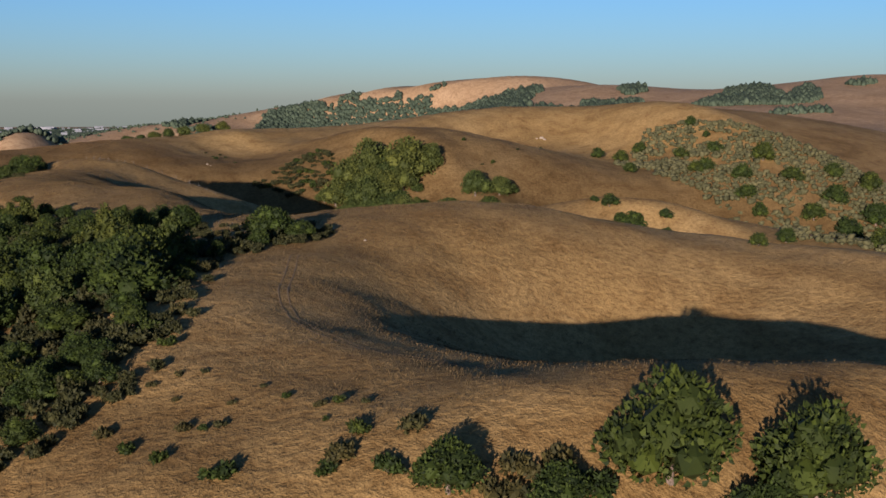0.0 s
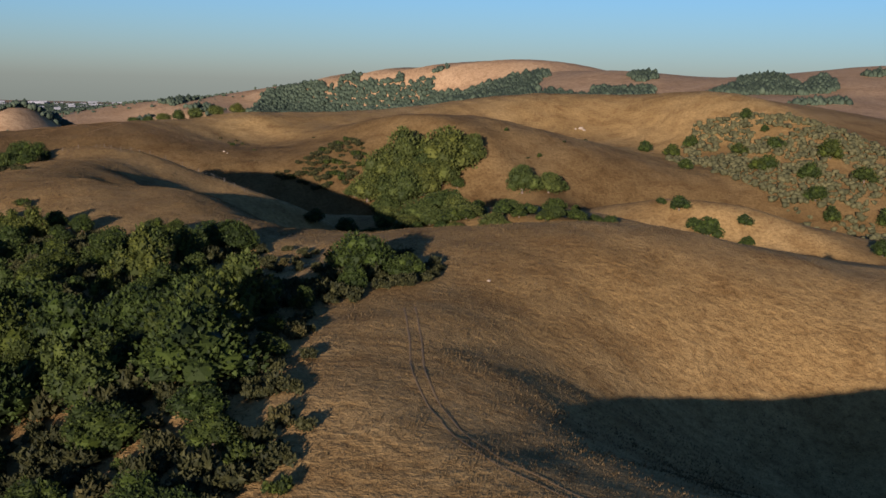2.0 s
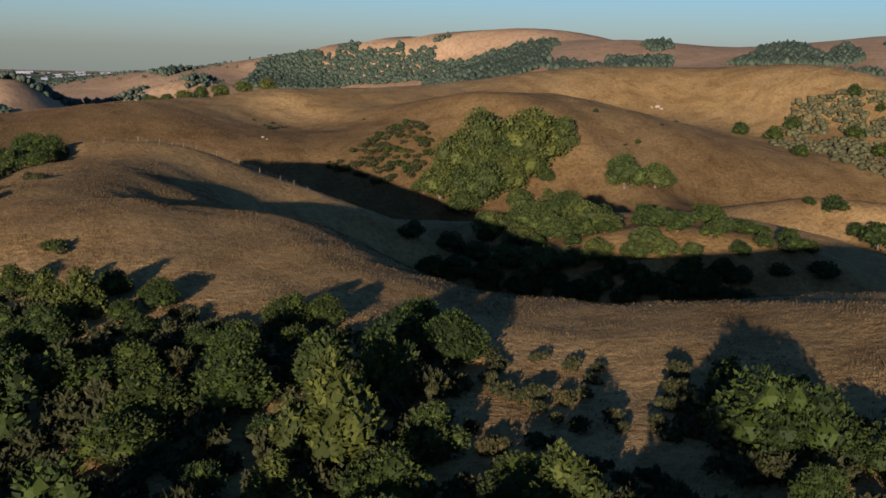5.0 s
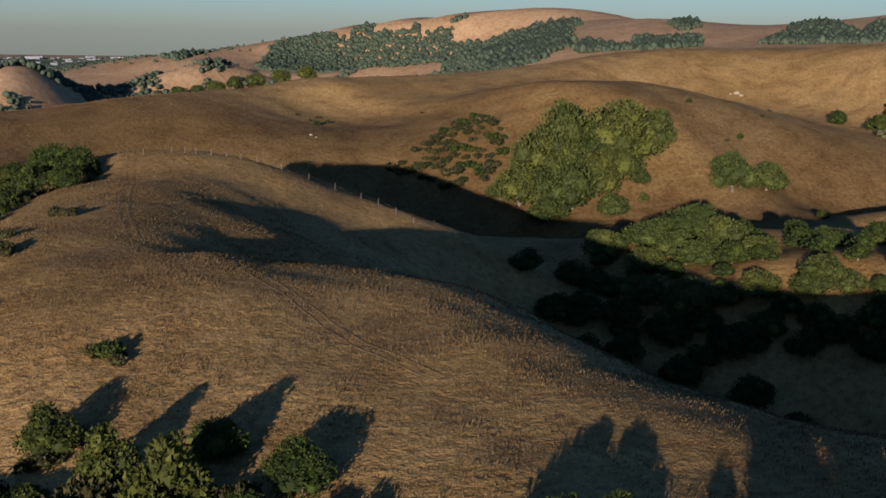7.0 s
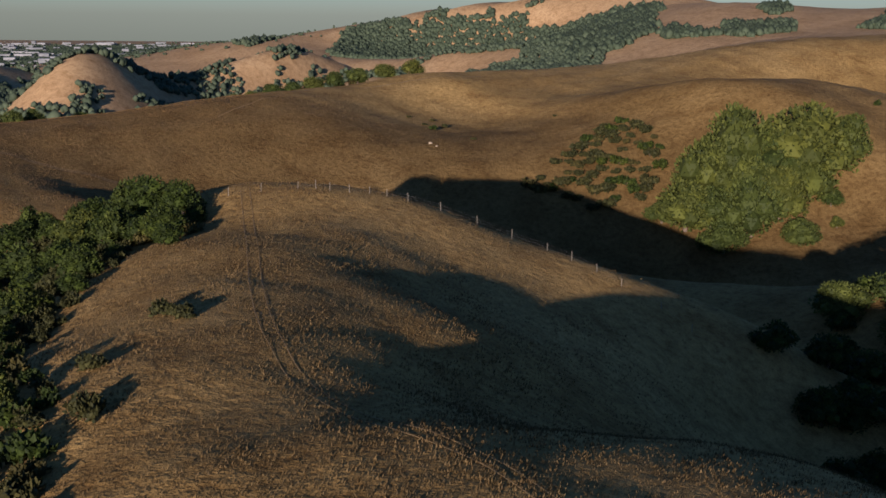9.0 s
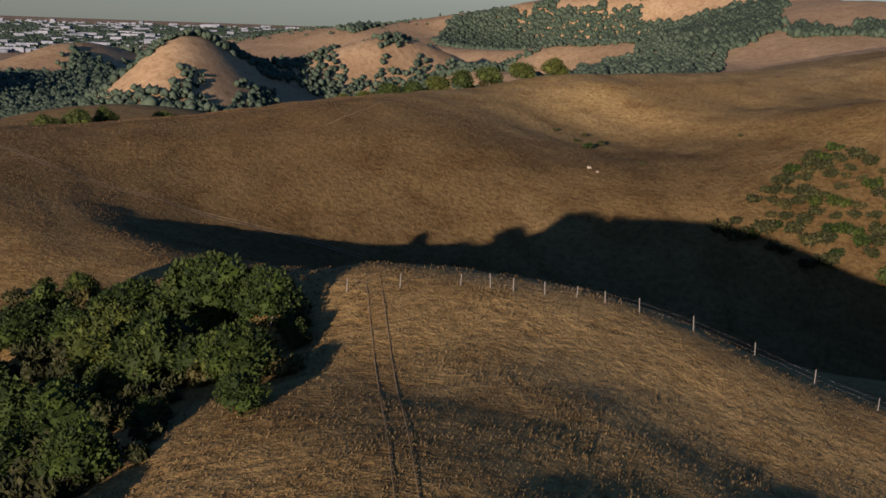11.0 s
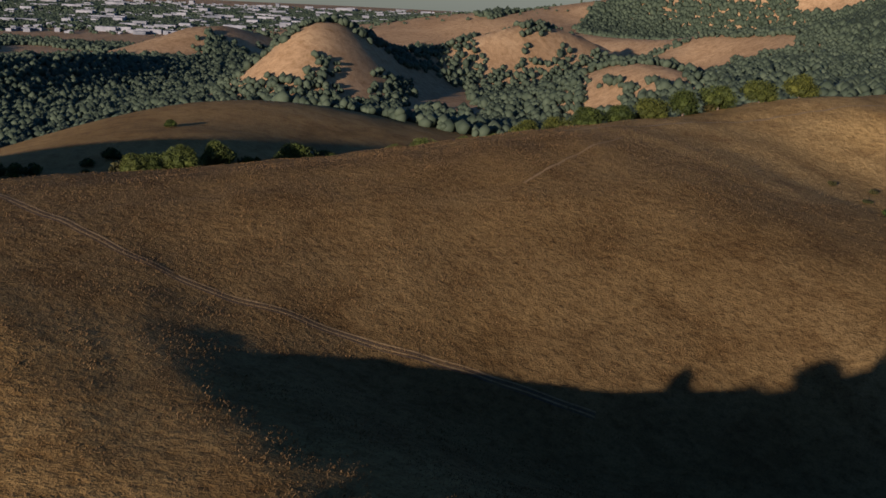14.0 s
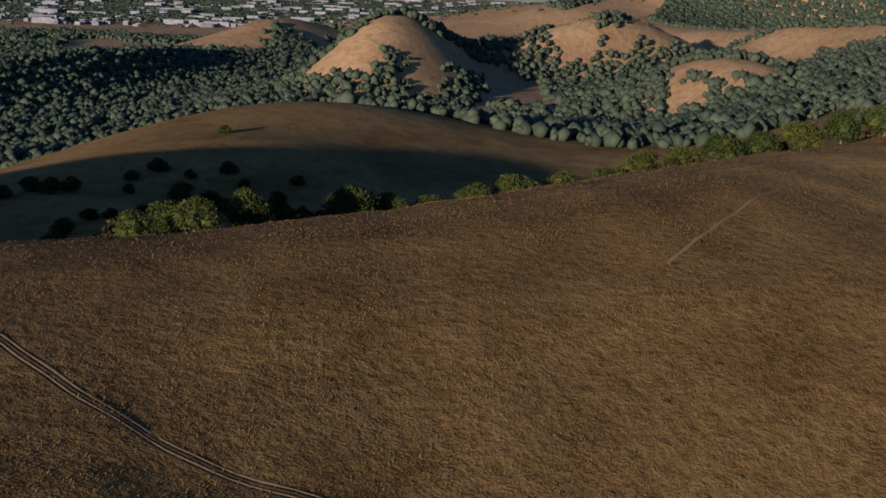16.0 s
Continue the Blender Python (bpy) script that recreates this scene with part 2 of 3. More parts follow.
tagged(sheet, "rolling hills of dry golden grass", "ground", kind="structure")

# ---- plants ----


def ball(center, radii, seed, rough=0.14, detail=2):
    """A lumpy low-poly ellipsoid, as verts and faces."""
    bm = bmesh.new()
    bmesh.ops.create_icosphere(bm, subdivisions=detail, radius=1.0)
    off = Vector((seed * 3.7, seed * 1.9, seed * 5.3))
    vs = []
    for v in bm.verts:
        q = v.co * (1 + rough * noise.noise(v.co * 2.2 + off) * 2)
        vs.append((center[0] + q.x * radii[0], center[1] + q.y * radii[1], center[2] + q.z * radii[2]))
    fs = [[v.index for v in f.verts] for f in bm.faces]
    bm.free()
    return vs, fs


def foliage(name, lobes, leaf, count, mat, seed):
    """Leaf sprays over a group of lobes, with a dense inner mass."""
    rng = np.random.RandomState(seed)
    verts, faces = [], []
    for i, (c, r) in enumerate(lobes):
        vs, fs = ball(c, [q * 0.74 for q in r], seed + i, 0.14, 1)
        base = len(verts)
        verts += vs
        faces += [[base + j for j in f] for f in fs]
    areas = np.array([r[0] * r[1] + r[0] * r[2] + r[1] * r[2] for c, r in lobes])
    picks = rng.choice(len(lobes), count, p=areas / areas.sum())
    for i in picks:
        c, r = lobes[i]
        n = rng.normal(size=3)
        n[2] = n[2] * 0.9 + 0.25
        n /= np.linalg.norm(n)
        pt = np.array(c) + n * np.array(r) * rng.uniform(0.74, 1.08)
        if pt[2] < 0.02:
            continue
        if any(j != i and (((pt - np.array(c2)) / np.array(r2)) ** 2).sum() < 0.6 for j, (c2, r2) in enumerate(lobes)):
            continue
        axis = n * 0.75 + rng.normal(size=3) * 0.5 + np.array([0, 0, 0.35])
        axis /= np.linalg.norm(axis)
        side = np.cross(axis, rng.normal(size=3))
        side /= np.linalg.norm(side)
        up = np.cross(side, axis)
        s = leaf * rng.uniform(0.6, 1.35)
        base = len(verts)
        tip = pt + axis * s * 1.1
        verts += [tuple(pt - axis * s * 0.4), tuple(pt + side * s * 0.55 + up * s * 0.15), tuple(tip), tuple(pt - side * s * 0.55 + up * s * 0.15)]
        faces += [[base, base + 1, base + 2], [base, base + 2, base + 3]]
    return verts, faces


def stem(points, radii, sides=7):
    verts, faces = [], []
    for p, r in zip(points, radii):
        for i in range(sides):
            a = 2 * math.pi * i / sides
            verts.append((p[0] + r * math.cos(a), p[1] + r * math.sin(a), p[2]))
    for k in range(len(points) - 1):
        for i in range(sides):
            j = (i + 1) % sides
            faces.append([k * sides + i, k * sides + j, (k + 1) * sides + j, (k + 1) * sides + i])
    return verts, faces


def limbs(rng, top, reach, thick):
    verts, faces = stem([(0, 0, -0.25), (0.01, 0, 0.08), (0.03, 0.02, top)], [thick * 1.5, thick, thick * 0.7])
    for i in range(4):
        a = rng.uniform(0, 2 * math.pi)
        r = reach * rng.uniform(0.6, 1)
        p = [(0.03, 0.02, top * 0.8), (r * 0.5 * math.cos(a), r * 0.5 * math.sin(a), top + r * 0.35), (r * math.cos(a), r * math.sin(a), top + r * 0.75)]
        vs, fs = stem(p, [thick * 0.55, thick * 0.4, thick * 0.15], 5)
        base = len(verts)
        verts += vs
        faces += [[base + j for j in f] for f in fs]
    return verts, faces


def tree_model(kind, seed):
    """A model of crown radius about 1, kept below the ground sheet's far side until it is copied."""
    rng = np.random.RandomState(seed)
    lobes = []
    if kind == "oak_tree":
        lobes.append(((0, 0, 0.66), (0.72, 0.72, 0.56)))
        for i in range(8):
            a = i * 2 * math.pi / 8 + rng.uniform(-0.3, 0.3)
            d = rng.uniform(0.45, 0.62)
            r = rng.uniform(0.32, 0.44)
            lobes.append(((d * math.cos(a), d * math.sin(a), rng.uniform(0.36, 0.75)), (r, r, r * 0.85)))
        for i in range(5):
            a = rng.uniform(0, 2 * math.pi)
            d = rng.uniform(0.1, 0.4)
            r = rng.uniform(0.28, 0.4)
            lobes.append(((d * math.cos(a), d * math.sin(a), rng.uniform(0.85, 1.08)), (r, r, r * 0.9)))
        leaf, count, mat = (0.062, 2700, OAK) if seed < 20 else (0.095, 1000, OAK) if seed < 70 else (0.055, 3200, GROVE)
    elif kind == "bay_tree":
        for i in range(9):
            a = rng.uniform(0, 2 * math.pi)
            d = rng.uniform(0.15, 0.6)
            r = rng.uniform(0.26, 0.38)
            lobes.append(((d * math.cos(a), d * math.sin(a), rng.uniform(0.4, 0.8)), (r, r, r * 1.5)))
        for i in range(5):
            a = rng.uniform(0, 2 * math.pi)
            d = rng.uniform(0.0, 0.35)
            lobes.append(((d * math.cos(a), d * math.sin(a), rng.uniform(0.9, 1.25)), (0.24, 0.24, 0.42)))
        leaf, count, mat = 0.075, 2300, BAY
    else:
        for i in range(9):
            a = rng.uniform(0, 2 * math.pi)
            d = rng.uniform(0.1, 0.75)
            r = rng.uniform(0.25, 0.42)
            lobes.append(((d * math.cos(a), d * math.sin(a), rng.uniform(0.2, 0.55)), (r, r, r)))
        leaf, count, mat = 0.17, 330, (SCRUB if seed % 3 else OAK)
    root = new(kind)
    root.empty_display_size = 0.2
    tv, tf = limbs(rng, 0.35 if kind != "shrub" else 0.1, 0.45, 0.07 if kind != "shrub" else 0.04)
    mesh_object("trunk" if kind != "shrub" else "stem", tv, tf, BARK, root, True)
    fv, ff = foliage(kind, lobes, leaf, count, mat, seed)
    mesh_object("crown" if kind != "shrub" else "foliage", fv, ff, mat, root)
    return root


LABELS = {
    "oak_tree": ("round dense dark green live oak on dry grass", "tree"),
    "bay_tree": ("lighter green bay tree with upright leafy sprays", "tree"),
    "far_oak": ("round dark green live oak standing on a dry hillside", "tree"),
    "grove_oak": ("olive green oak with a broad dense crown in a hollow", "tree"),
    "shrub": ("low olive green chaparral shrub on a dry slope", "shrub"),
}
MODELS = {"oak_tree": [tree_model("oak_tree", 10 + i) for i in range(5)],
          "far_oak": [tree_model("oak_tree", 20 + i) for i in range(5)],
          "grove_oak": [tree_model("oak_tree", 70 + i) for i in range(3)],
          "bay_tree": [tree_model("bay_tree", 30 + i) for i in range(3)],
          "shrub": [tree_model("shrub", 50 + i) for i in range(6)]}
used = {}
for model in MODELS["far_oak"]:
    model.name = "hillside_oak"
for model in MODELS["grove_oak"]:
    model.name = "grove_oak"
plant_rng = random.Random(7)


def plant(kind, x, y, r, group, tall=1.0, label=""):
    i = plant_rng.randrange(len(MODELS[kind]))
    m = pose(x, y, at_ground(x, y, -0.10 * r), 0, 0, plant_rng.uniform(0, 360)) @ Matrix.Diagonal((r, r * plant_rng.uniform(0.88, 1.1), r * tall * plant_rng.uniform(0.9, 1.12), 1))
    model = MODELS[kind][i]
    if (kind, i) not in used:
        used[kind, i] = model
        model.matrix_basis = m
        ob = model
    else:
        ob = copy_thing(model, m)
        ob.matrix_basis = m
    lab, cat = LABELS[kind]
    tagged(ob, label or lab, cat, group)
    return ob


SHRUBS, BRUSH = [0], []


def shrub(x, y, r, group, tall=1.0, close=True):
    """A shrub of its own, or one of the many that make up the brush."""
    SHRUBS[0] += close
    if close:
        plant("shrub", x, y, r, group, tall)
    else:
        BRUSH.append((x, y, r, tall))


def inside(x, y, ring):
    c = False
    for (x1, y1), (x2, y2) in zip(ring, ring[1:] + ring[:1]):
        if (y1 > y) != (y2 > y) and x < (x2 - x1) * (y - y1) / (y2 - y1) + x1:
            c = not c
    return c


def scatter(ring, count, gap, taken, rng, margin=1.0):
    xs, ys = [p[0] for p in ring], [p[1] for p in ring]
    out = []
    for _ in range(count):
        x, y = rng.uniform(min(xs), max(xs)), rng.uniform(min(ys), max(ys))
        if inside(x, y, ring) and all((x - a) ** 2 + (y - b) ** 2 > (gap * margin + r * 0.6) ** 2 for a, b, r in taken):
            out.append((x, y))
            taken.append((x, y, gap))
    return out


# wooded western flank of the two near ridges
FLANK = [(-44, 108), (-39, 126), (-34, 138), (-33, 148), (-36, 182), (-38, 200), (-32, 211), (-23, 222), (-21, 238), (-29, 247), (-53, 261), (-77, 271),
         (-98, 284), (-116, 290), (-124, 312), (-140, 356), (-151, 373), (-151, 388), (-152, 404), (-155, 428), (-149, 438), (-158, 448), (-166, 456),
         (-215, 470), (-205, 400), (-185, 340), (-160, 270), (-120, 180), (-95, 108)]
CLEARING = [(-58, 236), (-57, 258), (-44, 258), (-37, 240), (-40, 222), (-50, 219)]


def from_edge(x, y):
    """How far a place lies inside the wood's uphill edge."""
    best = 1e9
    for (x1, y1), (x2, y2) in zip(FLANK[:22], FLANK[1:23]):
        t = min(1, max(0, ((x - x1) * (x2 - x1) + (y - y1) * (y2 - y1)) / ((x2 - x1) ** 2 + (y2 - y1) ** 2)))
        best = min(best, math.hypot(x1 + (x2 - x1) * t - x, y1 + (y2 - y1) * t - y))
    return best


rng = random.Random(3)
taken = []
for x, y, r, kind in [(-47, 174, 7.2, "oak_tree"), (-66, 231, 5.4, "bay_tree"), (-62, 258, 4.8, "oak_tree"), (-99, 278, 4.0, "bay_tree"), (-34, 228, 5.6, "oak_tree"),
                      (-27, 224, 3.2, "oak_tree"), (-63, 180, 5.0, "bay_tree"), (-53, 190, 6.4, "oak_tree"), (-46, 198, 5.6, "bay_tree"), (-74, 270, 3.2, "oak_tree"),
                      (-56, 258, 3.6, "oak_tree"), (-90, 281, 2.8, "oak_tree"), (-104, 284, 3.0, "bay_tree"), (-162, 448, 4.4, "bay_tree"), (-156, 434, 3.4, "oak_tree"), (-170, 454, 4.2, "oak_tree")]:
    taken.append((x, y, r * 0.55))
    plant(kind, x, y, r, "trees on the wooded flank", 1.0)
for x, y in scatter(FLANK, 5000, 4.3, taken, rng):
    r = rng.choice((2.6, 3.4, 4.2, 5.0, 6.2)) * rng.uniform(0.85, 1.1)
    r = min(r, 1.6 + (0.17 if y < 330 else 0.27) * from_edge(x, y))
    if inside(x, y, CLEARING) or r < 2.0:
        continue
    plant("oak_tree" if rng.random() < 0.7 else "bay_tree", x, y, r, "trees on the wooded flank", rng.uniform(0.75, 1.05))
for x, y in scatter(FLANK, 17000, 1.2, taken, rng, 0.9):
    close = abs(x + 0.362 * y) < 46 and SHRUBS[0] < 190
    r = rng.uniform(0.9, 1.5) if inside(x, y, CLEARING) else rng.uniform(1.3, 2.6)
    r = min(r, 1.3 + 0.14 * from_edge(x, y))
    shrub(x, y, r, "shrubs on the wooded flank", rng.uniform(0.8, 1.3), close)

for x, y, r in [(-134, 348, 1.9), (-137, 343, 2.3), (-140, 350, 2.2), (-135, 337, 2.1), (-141, 340, 2.8), (-138, 360, 1.5), (-146, 362, 2.2), (-150, 372, 1.8), (-144, 352, 2.6),
                (-133, 330, 2.0), (-140, 330, 2.8), (-128, 322, 1.8), (-132, 318, 2.4), (-126, 312, 1.9), (-147, 430, 1.8), (-149, 440, 2.0)]:
    shrub(x, y, r, "shrubs at the ridge's edge", 1.1)
for x, y, r in [(-152, 443, 4.2), (-151, 430, 3.8), (-158, 447, 5.0), (-160, 436, 5.0), (-148, 420, 2.6), (-146, 345, 3.6), (-142, 322, 3.4), (-150, 356, 3.2), (-156, 380, 3.6), (-158, 396, 3.8), (-157, 412, 3.6), (-164, 425, 4.4), (-168, 404, 4.6)]:
    plant("oak_tree", x, y, r, "trees on the wooded flank", 0.95)

for x, y, r in [(-53, 141, 3.4), (-48, 140, 3.0), (-44, 136, 2.4), (-49, 134, 2.8), (-46, 146, 3.2), (-52, 128, 3.0), (-57, 133, 3.6), (-42, 143, 2.4), (-56, 120, 3.2)]:
    plant("oak_tree", x, y, r, "trees on the wooded flank", 0.9)
for x, y, r in [(-172, 450, 4.6), (-163, 447, 4.6), (-155, 447, 3.2), (-160, 433, 4.6), (-153, 432, 3.3), (-148, 437, 2.0), (-161, 453, 3.8), (-184, 464, 4.0), (-168, 440, 4.8)]:
    plant("bay_tree", x, y, r, "trees on the wooded flank", 0.85)
for x, y, r in [(-191, 488, 3.3), (-57, 257, 4.0), (-32, 226, 4.8), (-48, 183, 6.6), (-72, 204, 4.2), (-110, 290, 2.8), (-97, 287, 2.7), (-91, 283, 2.7), (-70, 271, 2.8), (-60, 268, 3.2)]:
    plant("oak_tree", x, y, r, "trees on the wooded flank", 1.0)
# oaks and brush at the foot of the first slope
for x, y, r in [(21.2, 107, 7.2), (35.3, 108.5, 7.3), (0.5, 102.5, 4.0), (10.5, 102, 3.5), (29, 104, 3.8)]:
    plant("oak_tree", x, y, r, "oaks at the slope's foot", 1.06)
for x, y, r in [(-20, 129, 0.6), (-17, 125, 0.7), (-13, 121, 0.9), (-11, 122, 0.9), (-8, 121, 0.6), (-23, 125, 0.6), (-31, 136, 0.7), (-28, 136, 0.6),
                (-30, 129, 0.6), (-27, 120, 1.2), (-23, 119, 0.9), (-25, 119, 0.7), (-12, 117, 0.5), (-34, 134, 0.8), (-38, 132, 1.1), (-32, 116, 1.2),
                (7, 105, 2.4), (11, 106, 2.6), (14, 104, 2.4), (5, 102, 2.2), (9, 102, 2.6), (-21, 107, 1.8), (-10, 108, 1.8), (-8, 112, 1.4), (-3, 112, 1.7), (-11, 106, 1.4), (-5, 105, 1.7), (-28, 112, 1.1), (-36, 122, 1.3)]:
    plant("shrub", x, y, r, "small shrubs on the slope")

# the grove in the hollow and the trees of the gully
for x, y, r in [(-19, 597, 15.5), (-37, 597, 13), (-53, 582, 9.4), (-36, 579, 10.5), (-20, 590, 10.4), (-44, 574, 7.6), (-24, 575, 5.8), (-13, 588, 4.0), (-13, 581, 2.3),
                (-59, 585, 5.2), (-7, 599, 8.3), (-47, 591, 10.5), (-28, 585, 9.4), (-27, 594, 10.6), (16, 583, 8.2), (28, 587, 7.6), (15, 590, 5.4), (35, 595, 3.8), (-46, 582, 8.0), (-36, 590, 10)]:
    plant("grove_oak", x, y, r, "grove in the hollow", 1.22 if r > 8 else 1.02, "large dense green oak of a hillside grove")
for x, y, r in [(-19, 481, 7.8), (-29, 480, 7.2), (-40, 482, 6.0), (-15, 466, 7.0), (-11, 452, 5.0), (4, 456, 4.5), (16, 438, 4.3), (-7, 430, 4.6), (-4, 432, 5.8),
                (0, 428, 4.1), (6, 427, 3.2), (-44, 452, 5.0), (-37, 446, 6.4), (-29, 438, 6.8), (-23, 436, 4.8), (-16, 434, 5.0), (-16, 426, 4.6), (-25, 470, 6.0), (-33, 466, 5.6), (-22, 458, 5.8)]:
    plant("grove_oak", x, y, r, "trees in the gully", 0.88)
for x, y, r in [(2, 419, 4.5), (5, 414, 4.5), (-8, 423, 4.0), (-12, 428, 3.6), (-4, 419, 3.6), (11, 410, 4.4), (12, 420, 4.0), (-43, 435, 5.4), (-57, 430, 4.6), (-51, 432, 5.2),
                (-34, 432, 5.8), (-23, 426, 5.7), (-11, 419, 4.2), (-1, 413, 4.2), (8, 416, 3.6), (15, 418, 3.6), (-52, 420, 4.8), (-44, 424, 5.0), (-34, 420, 5.2), (-22, 414, 5.0),
                (-58, 414, 4.2), (-48, 410, 4.6), (-38, 408, 4.6), (-28, 402, 4.6), (-16, 404, 4.6), (-62, 440, 4.2), (-52, 446, 4.8)]:
    plant("oak_tree", x, y, r, "trees in the gully", 0.9, "dark green oak crowded in a shaded gully")
for x, y, r in [(93, 712, 4.6), (105, 697, 5.4), (118, 712, 5.0), (103, 652, 4.5), (151, 724, 4.6), (156, 702, 3.2), (74, 523, 4.8), (81, 502, 6.2), (96, 506, 3.6), (94, 494, 3.4),
                (19, 461, 4.0), (77, 510, 3.6), (26, 615, 1.7), (11, 631, 1.5), (156, 679, 5.6), (140, 653, 5.4), (162, 639, 6.4), (160, 622, 6.4), (137, 681, 5.2), (179, 662, 7.4)]:
    plant("far_oak", x, y, r, "oaks on the far slope")
for x, y, r in [(164, 609, 5.4), (192, 609, 7.6), (207, 599, 8.4), (225, 611, 8.6), (233, 642, 8), (208, 623, 8), (145, 651, 6), (189, 639, 7), (192, 512, 6.6), (143, 489, 5), (71, 264, 2.5),
                (37, 556, 2.4), (68, 530, 2.4), (84, 508, 3), (215, 650, 6), (240, 600, 8), (200, 580, 7), (180, 590, 6)]:
    plant("far_oak", x, y, r, "oaks on the scrubby hillside")
GULLY = [(-52, 435), (-50, 476), (-32, 492), (5, 476), (35, 452), (42, 420), (12, 408), (-20, 420)]
taken = []
for x, y in scatter(GULLY, 420, 4.4, taken, rng):
    plant("far_oak", x, y, rng.uniform(2.6, 4.4), "trees in the gully", 0.85)
SCRUB_PATCH = [(-95, 598), (-86, 611), (-74, 629), (-66, 635), (-55, 617), (-56, 604), (-64, 592), (-78, 588)]
taken = []
for x, y in scatter(SCRUB_PATCH, 900, 1.9, taken, rng):
    shrub(x, y, rng.uniform(1.5, 3.2), "scrub patch beside the grove", 1.0, rng.random() < 0.5)
HILLSIDE = [(98, 680), (125, 738), (145, 730), (230, 700), (275, 640), (255, 560), (200, 500), (150, 500), (159, 585), (135, 625), (112, 655)]
SLOPE_SCRUB = []
for i in range(95, 280, 3):
    for j in range(495, 742, 3):
        x, y = i + rng.uniform(-1.8, 1.8), j + rng.uniform(-1.8, 1.8)
        if inside(x, y, HILLSIDE) and noise.noise((x * 0.05, y * 0.045, 2.0)) + 0.5 * noise.noise((x * 0.16, y * 0.14, 5.0)) > -0.22:
            SLOPE_SCRUB.append((x, y))
for x, y, r in [(-134, 668, 1.0), (-126, 669, 1.3), (-128, 659, 1.1), (-125, 651, 1.8), (-121, 659, 1.3), (-111, 633, 1.1), (-85, 658, 0.9),
                (-110, 308, 1.8), (-136, 377, 1.7), (-134, 375, 1.6), (-112, 308, 1.3), (-191, 486, 3.0), (-199, 487, 2.2), (-197, 481, 2.3), (-175, 471, 1.6),
                (-184, 478, 2.0), (-203, 492, 2.4), (-109, 306, 1.2), (57, 690, 1.4), (62, 700, 1.0), (40, 640, 1.2), (20, 610, 1.2), (70, 560, 1.4)]:
    plant("shrub", x, y, r, "lone shrubs in the grass")
# tree line behind the long ridge, and the oaks of the vale beyond it
for x, y, r in [(-259, 618, 2.8), (-253, 624, 3.4), (-250, 634, 3.0), (-247, 644, 2.6), (-244, 660, 4.2), (-247, 653, 2.4), (-240, 668, 3.0), (-234, 674, 2.8),
                (-228, 680, 3.0), (-222, 686, 3.6), (-215, 694, 3.2), (-208, 697, 3.0), (-201, 699, 3.4), (-194, 700, 3.0), (-187, 702, 3.6), (-180, 706, 3.2),
                (-173, 711, 3.6), (-166, 717, 3.8), (-158, 724, 4.0), (-148, 732, 4.0), (-138, 742, 4.0), (-266, 640, 3.6), (-262, 660, 3.4), (-255, 690, 4), (-264, 622, 2.4)]:
    plant("grove_oak" if r > 2.7 else "shrub", x, y, r * 1.3, "tree line behind the ridge", 1.0)
for i in range(30):
    x, y = -236 + 82 * i / 29 + rng.uniform(-4, 4), 668 + 62 * i / 29 + rng.uniform(-3, 8)
    shrub(x, y, rng.uniform(1.6, 2.8), "shrubs behind the ridge", 1.2)
VALE = [(-290, 690), (-420, 750), (-500, 900), (-440, 1010), (-400, 960), (-330, 930), (-270, 850)]
taken = []
for x, y in scatter(VALE, 420, 6.0, taken, rng):
    if noise.noise((x * 0.012, y * 0.016, 4.0)) < 0.05:
        continue
    plant("far_oak", x, y, rng.uniform(3.0, 6.0), "oaks of the shaded vale", 0.9)

# ---- distant woods ----
FAR_STROKES = [(-810, 2910, -577, 2503, 30), (-574, 2395, -563, 3033, 45), (-1056, 2416, -700, 1900, 40), (-735, 3245, -710, 3352, 34), (819, 2384, 861, 2392, 16), (536, 1894, 620, 1933, 14), (-31, 3246, 8, 3247, 6)]
WOOD_RINGS = [
    [(-516, 3177), (-507, 3424), (-444, 3411), (-383, 3399), (-302, 3332), (-282, 3356), (-245, 3357), (-228, 3316), (-153, 3281), (-117, 3292), (-124, 3264), (-211, 3287), (-102, 3240), (-66, 3241), (-30, 3221), (-36, 2600), (-193, 2700), (-418, 3000), (-486, 3063)],
    [(-30, 3171), (59, 3123), (126, 3105), (180, 3101), (235, 3103), (222, 2651), (186, 2584), (162, 2311), (117, 2209), (83, 2180), (10, 2180), (1, 2296), (42, 2310), (-27, 2387)],
    [(154, 2241), (186, 2303), (210, 2224), (260, 2130), (160, 2170)],
    [(245, 2141), (267, 2254), (319, 2244), (375, 2257), (372, 2198), (330, 2120), (260, 2100)],
    [(354, 2404), (413, 2512), (408, 2386), (366, 2331)],
    [(443, 2122), (486, 2178), (609, 2431), (649, 2391), (616, 2199), (647, 2207), (723, 2366), (732, 2334), (679, 2151), (597, 2090), (480, 2070)],
]
